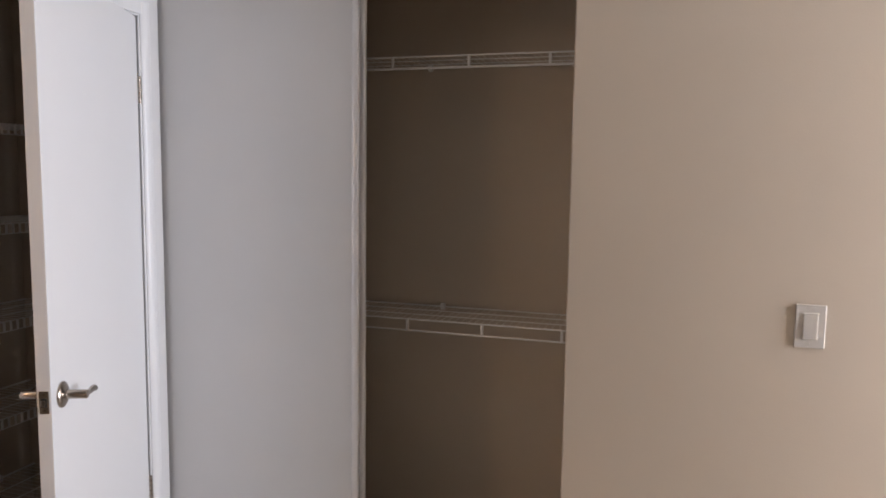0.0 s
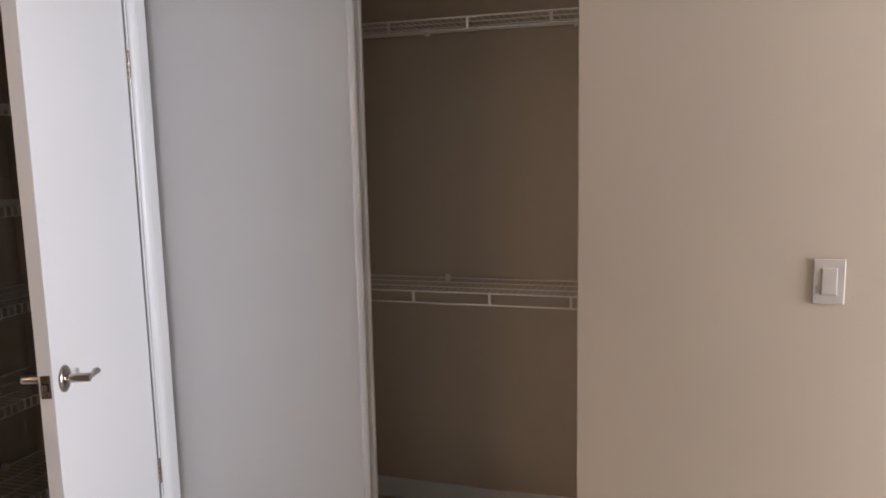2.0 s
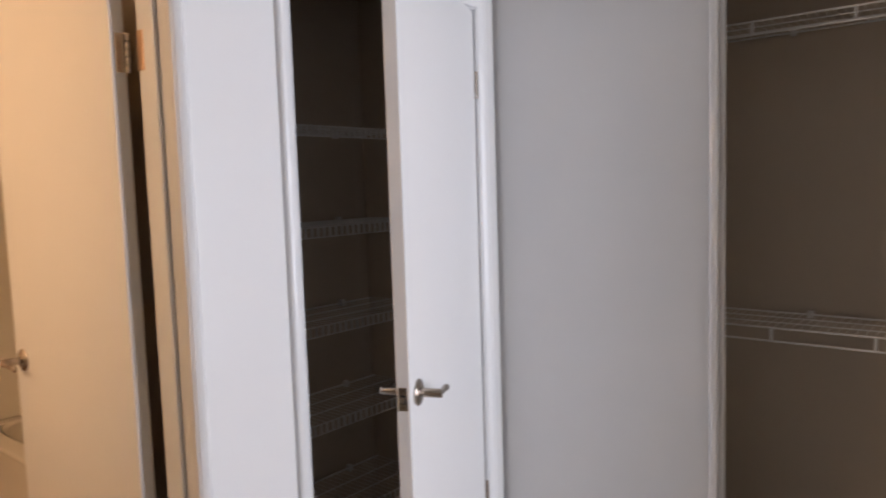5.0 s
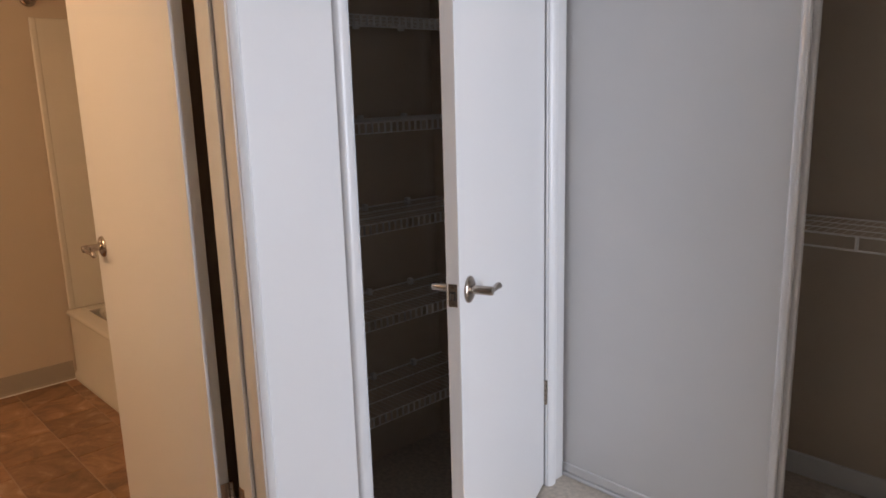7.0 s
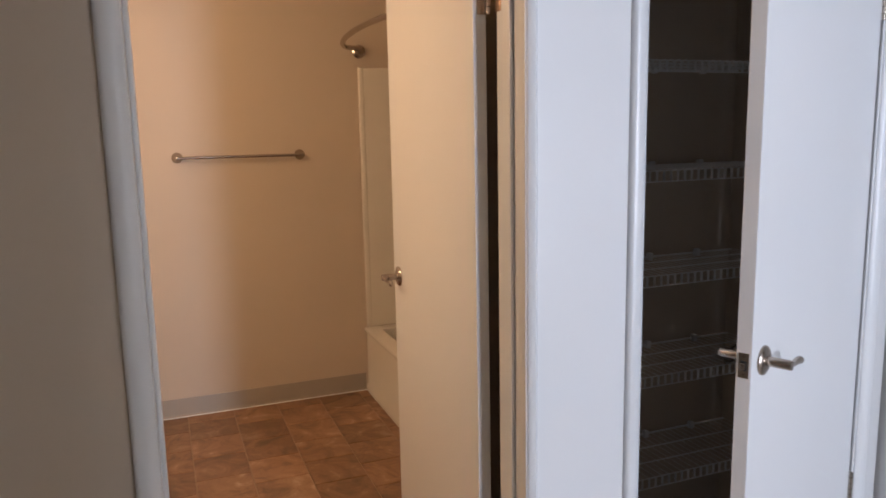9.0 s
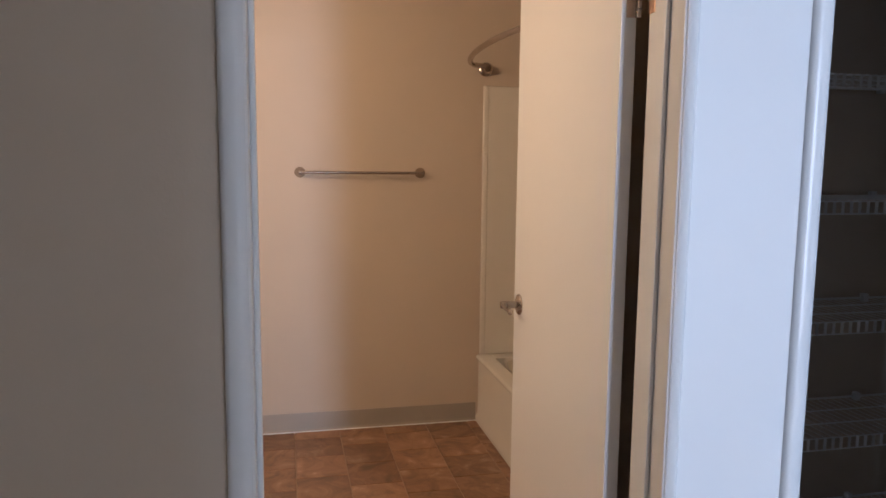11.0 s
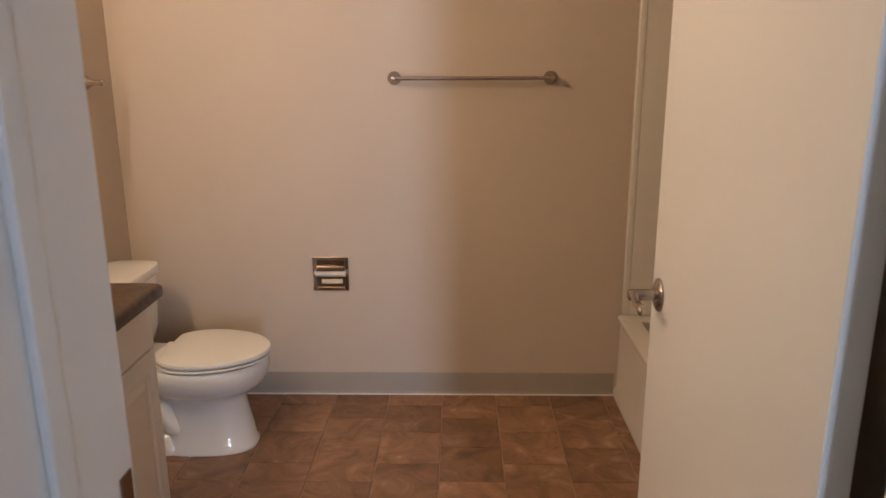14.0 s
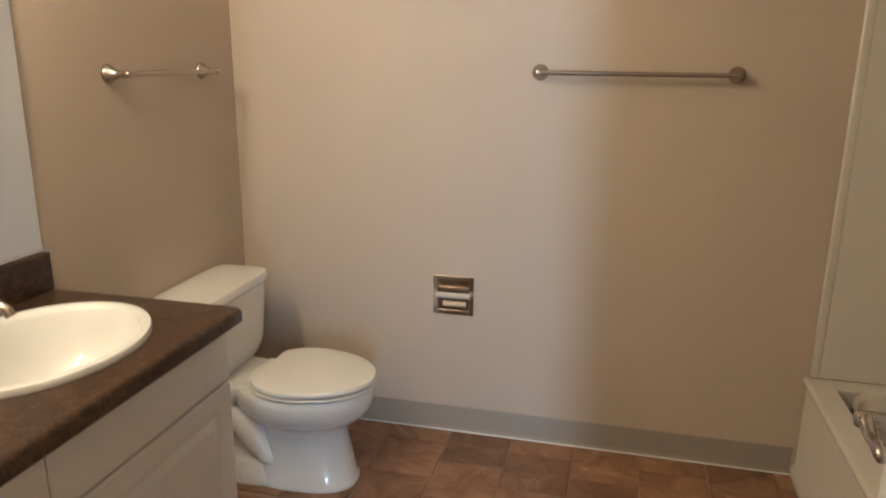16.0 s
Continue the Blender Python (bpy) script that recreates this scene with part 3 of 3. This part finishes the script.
for i in range(2):
    a, b = SPLITS[i] + 0.0015, SPLITS[i + 1] - 0.0015
    part("drawer_front", box(a, b, vd - 0.018, vd, 0.636, 0.768, 0.002), CABW, van)
    dr = part("door", raised(None, a, b, 0.105, 0.628, vd - 0.018), CABW, van, "raised-panel cabinet door")
    kx = b - 0.032 if i == 0 else a + 0.032
    part("knob", turned([(0, 0.007), (0.01, 0.006), (0.014, 0.013), (0.02, 0.0155), (0.026, 0.012), (0.028, 0.004)], (kx, vd - 0.001, 0.600), (0, 1, 0), 18), NICKEL, dr, "bronze-nickel round knob", True)

# counter with an oval cut-out
CX0, CX1, CY0, CY1, CT = -3.194, -1.990, BS + 0.002, -0.056, 0.815
OX, OY, RA, RB = -2.850, -0.335, 0.255, 0.205


def rect_loop(inset, z, rad=0.012):
    pts = []
    angs = sorted([k * math.tau / 72 for k in range(72)] + [math.atan2(y - OY, x - OX) % math.tau for x in (CX0, CX1) for y in (CY0, CY1)])
    x0, x1, y0, y1 = CX0 + inset, CX1, CY0, CY1 - inset
    for a in angs:
        c, s = math.cos(a), math.sin(a)
        k = min(((x1 if c > 0 else x0) - OX) / c if abs(c) > 1e-6 else 9, ((y1 if s > 0 else y0) - OY) / s if abs(s) > 1e-6 else 9)
        x, y = OX + c * k, OY + s * k
        qx, qy = x0 + rad, y1 - rad
        if x < qx and y > qy:
            d = Vector((x - qx, y - qy)).normalized() * rad
            x, y = qx + d.x, qy + d.y
        pts.append((x, y, z))
    return pts, angs


prof = ((0.0, CT - 0.036), (0.0, CT - 0.014), (0.003, CT - 0.006), (0.008, CT - 0.0015), (0.016, CT))
loops = [rect_loop(i, z)[0] for i, z in prof]
angs = rect_loop(0, 0)[1]
loops += [[(OX + RA * 0.93 * math.cos(a), OY + RB * 0.93 * math.sin(a), z) for a in angs] for z in (CT, CT - 0.036)]
ctr_bm = rings(loops, None, False, False)
counter = thing("countertop", (OX, OY, 0.779), "brown granite-look laminate countertop with rounded edge", "countertop")
bmesh.ops.translate(ctr_bm, verts=ctr_bm.verts, vec=(-OX, -OY, -0.779))
part("slab", ctr_bm, GRANITE, counter, smooth=True)
part("backsplash", box(CX0 - OX + 0.012, CX1 - OX, BS + 0.002 - OY, BS + 0.021 - OY, CT - 0.779 + 0.0005, CT - 0.779 + 0.098, 0.003), GRANITE, counter, "low dark laminate backsplash")

basin = thing("sink_basin", (OX, OY, CT), "white oval drop-in basin set in the countertop", "sink")


def oval(k, z, dy=0.0):
    return [(RA * k * math.cos(i * math.tau / 64), RB * k * math.sin(i * math.tau / 64) + dy, z) for i in range(64)]


part("bowl", rings([oval(1.0, 0.0005), oval(1.0, 0.008), oval(0.985, 0.014), oval(0.95, 0.016), oval(0.90, 0.013), oval(0.865, 0.002, 0.006), oval(0.83, -0.03, 0.008), oval(0.75, -0.075, 0.01), oval(0.60, -0.115, 0.01), oval(0.40, -0.138, 0.01), oval(0.22, -0.146, 0.01), oval(0.10, -0.148, 0.01)], None, False, True), CERAMIC, basin, smooth=True)
part("drain", turned([(0, 0.024), (0.003, 0.024), (0.004, 0.018), (0.002, 0.006)], (0, 0.01, -0.148), (0, 0, 1), 20), CHROME, basin, "chrome drain", True)
fau = thing("faucet", (OX, OY - 0.178, CT + 0.0145), "brushed nickel single-lever basin faucet", "faucet")
part("base_plate", rings([egg(0.075, 0.024, 0.024, 0, z, 32, sq=0.7) for z in (0.0, 0.012)] + [egg(0.06, 0.02, 0.02, 0, 0.020, 32, sq=0.7)]), NICKEL, fau, smooth=True)
part("column", turned([(0.0, 0.026), (0.03, 0.024), (0.055, 0.022), (0.065, 0.018)], (0, 0, 0.012), (0, 0, 1), 20), NICKEL, fau, smooth=True)
part("spout", tube([(0, 0.0, 0.035), (0, 0.03, 0.052), (0, 0.065, 0.066), (0, 0.095, 0.070), (0, 0.118, 0.062), (0, 0.126, 0.048)], [0.02, 0.018, 0.015, 0.013, 0.012, 0.011], 14), NICKEL, fau, smooth=True)
part("lever", tube([(0, -0.004, 0.07), (0.004, -0.004, 0.095), (0.008, 0.008, 0.115), (0.012, 0.035, 0.126), (0.014, 0.055, 0.128)], [0.016, 0.012, 0.009, 0.008, 0.009], 12), NICKEL, fau, smooth=True)

mir = thing("wall_mirror", (-2.55, BS, 0.921), "frameless wall mirror above the vanity", "mirror")
part("glass", box(-0.622, 0.558, 0.002, 0.008, 0.0, 0.95, 0.0), MIRROR, mir)
for z in (0.0, 0.95):
    part("edge_channel", box(-0.623, 0.559, 0.001, 0.011, z - 0.004, z + 0.004, 0.001), CHROME, mir)
vl = thing("vanity_light", (-2.54, BS, 2.03), "nickel bar light with frosted bulbs over the mirror", "wall lamp")
part("back_plate", box(-0.40, 0.40, 0.001, 0.03, -0.05, 0.05, 0.006), NICKEL, vl)
for bx in BULBS:
    part("bulb", turned([(0.028, 0.014), (0.036, 0.016), (0.048, 0.028), (0.062, 0.034), (0.076, 0.030), (0.086, 0.018), (0.090, 0.004)], (bx + 2.54, 0, -0.03), (0, 1, 0), 18), BULB, vl, "round frosted bulb", True)

# ---- bathroom: rails and holders ----
def towel_bar(name_at, length, axis_rz, label):
    """Two flared posts and a bar; local x along the bar, local y out from the wall."""
    t = thing("towel_bar", name_at, label, "towel bar", "towel bars", rz=axis_rz)
    for x in (0, length):
        part("post", turned([(0, 0.027), (0.005, 0.027), (0.010, 0.024), (0.022, 0.015), (0.040, 0.0095), (0.052, 0.0085), (0.058, 0.011), (0.066, 0.011), (0.072, 0.0085), (0.074, 0.003)], (x, 0, 0), (0, 1, 0), 22), NICKEL, t, smooth=True)
    part("bar", rod((0, 0.062, 0), (length, 0.062, 0), 0.0078, 14), NICKEL, t, smooth=True)
    return t


towel_bar((BX, 1.136, 1.350), 0.612, 270, "brushed nickel towel bar on the far wall")
towel_bar((-3.962, BS, 1.342), 0.468, 0, "brushed nickel towel bar above the toilet")

tp = thing("toilet_paper_holder", (BX, 0.240, 0.549), "recessed chrome toilet paper holder, nearly empty", "paper holder")
for a in ((-0.076, -0.058, -0.074, 0.074), (0.058, 0.076, -0.074, 0.074), (-0.058, 0.058, -0.074, -0.057), (-0.058, 0.058, 0.057, 0.074)):
    part("frame", box(0.0005, 0.007, a[0], a[1], a[2], a[3], 0.002), CHROME, tp)
part("recess", box(0.0004, 0.0025, -0.058, 0.058, -0.057, 0.057), DARKMETAL, tp, "dark polished recess")
part("hood", tube([(0.004, -0.055, 0.03), (0.010, 0.0, 0.032), (0.004, 0.055, 0.03)], 0.006, 8), DARKMETAL, tp, smooth=True)
part("roller", rod((0.020, -0.062, 0.004), (0.020, 0.066, 0.004), 0.0115, 16), PLASTIC, tp, "white plastic roller", True)
for y in (-0.068, 0.068):
    part("roller_post", box(0.002, 0.026, y - 0.005, y + 0.005, -0.004, 0.012, 0.002), CHROME, tp)
part("cardboard_core", rod((0.012, -0.036, -0.030), (0.012, 0.050, -0.030), 0.0105, 16), PAPER, tp, "cream paper remnant", True)

# ---- bathroom: tub, surround, curtain rod ----
tub = thing("bathtub", (-3.41, TY, 0), "white fibreglass bathtub with plain apron", "bathtub")
TL = 0.765
part("apron", rings([[(x, d, z) for d, z in ((0.0, 0.0), (0.0, 0.028), (0.012, 0.045), (0.014, 0.335), (0.002, 0.347), (0.0, 0.358), (0.004, 0.366), (0.012, 0.37), (0.08, 0.37), (0.08, 0.0))] for x in (-TL, TL)]), FIBRE, tub, smooth=True)


def tub_loop(rx, ry, z, sq=0.35):
    return egg(rx, ry, ry, 0.385, z, 48, sq=sq)


part("basin", rings([tub_loop(0.70, 0.305, 0.371), tub_loop(0.685, 0.292, 0.362), tub_loop(0.64, 0.265, 0.20, 0.4), tub_loop(0.60, 0.235, 0.08, 0.45), tub_loop(0.5, 0.17, 0.062, 0.5)], None, False, True), FIBRE, tub, smooth=True)
part("rim_back", box(-TL, TL, 0.68, 0.745, 0.30, 0.3705, 0.006), FIBRE, tub)
part("rim_end", box(-TL, -0.685, 0.08, 0.68, 0.30, 0.3705, 0.006), FIBRE, tub)
part("rim_end", box(0.685, TL, 0.08, 0.68, 0.30, 0.3705, 0.006), FIBRE, tub)
sur = thing("tub_surround", (-3.41, TY, 0.372), "white moulded surround panels above the bathtub", "tub surround")
part("end_panel", box(-0.768, -0.752, 0.022, 0.745, 0.0, 1.43, 0.006), FIBRE, sur)
part("end_flange", box(-0.769, -0.7495, 0.014, 0.046, 0.0, 1.432, 0.008, seg=3), FIBRE, sur, smooth=True)
part("end_panel", box(0.752, 0.768, 0.022, 0.745, 0.0, 1.43, 0.006), FIBRE, sur)
part("back_panel", box(-0.752, 0.752, 0.730, 0.747, 0.0, 1.43, 0.006), FIBRE, sur)
part("soap_ledge", box(-0.752, -0.60, 0.60, 0.730, 0.25, 0.30, 0.015, seg=3), FIBRE, sur, smooth=True)
rodt = thing("shower_curtain_rod", (-3.41, 1.478, 1.886), "curved brushed nickel shower curtain rod", "curtain rod")
part("rod", tube(arc(lambda s: (-0.735 + 1.47 * s, -0.20 * math.sin(math.pi * s) ** 0.38, 0.012), 36), 0.0125, 14), NICKEL, rodt, smooth=True)
for s in (-1, 1):
    part("flange", turned([(0, 0.036), (0.008, 0.036), (0.014, 0.026), (0.045, 0.021), (0.05, 0.016)], (s * 0.768, 0, 0), (-s, 0, 0), 22), NICKEL, rodt, smooth=True)

# ---- bathroom floor: slate-print tiles, each a piece ----
PITCH, GAP = 0.2305, 0.0042
tile_mesh = {}


def tile_data(w, h):
    key = (round(w, 3), round(h, 3))
    if key not in tile_mesh:
        bm = rings([[(-w / 2 + i, -h / 2 + i, z), (w / 2 - i, -h / 2 + i, z), (w / 2 - i, h / 2 - i, z), (-w / 2 + i, h / 2 - i, z)] for i, z in ((0, 0.0), (0, 0.0025), (0.0015, 0.004))])
        finish(bm, False)
        me = bpy.data.meshes.new("tile")
        bm.to_mesh(me)
        bm.free()
        me.materials.append(SLATE)
        tile_mesh[key] = me
    return tile_mesh[key]


floor_ob = bpy.data.objects["floor_bathroom"]
col = 0
y = 0.248 - 4 * PITCH
while y < TY:
    ya, yb = max(y, BS) + GAP / 2, min(y + PITCH, TY) - GAP / 2
    x = BX - (0.5 * PITCH if col % 2 else 0.0)
    while x < WX - 0.03 and yb - ya > 0.02:
        xa, xb = max(x, BX) + GAP / 2, min(x + PITCH, WX - 0.03) - GAP / 2
        if xb - xa > 0.02:
            ob = new("tile", tile_data(xb - xa, yb - ya))
            ob.parent = floor_ob
            ob.location = ((xa + xb) / 2, (ya + yb) / 2, -0.0015 + (0.0035 if xb > -2.42 else 0.0))
        x += PITCH
    y += PITCH
    col += 1
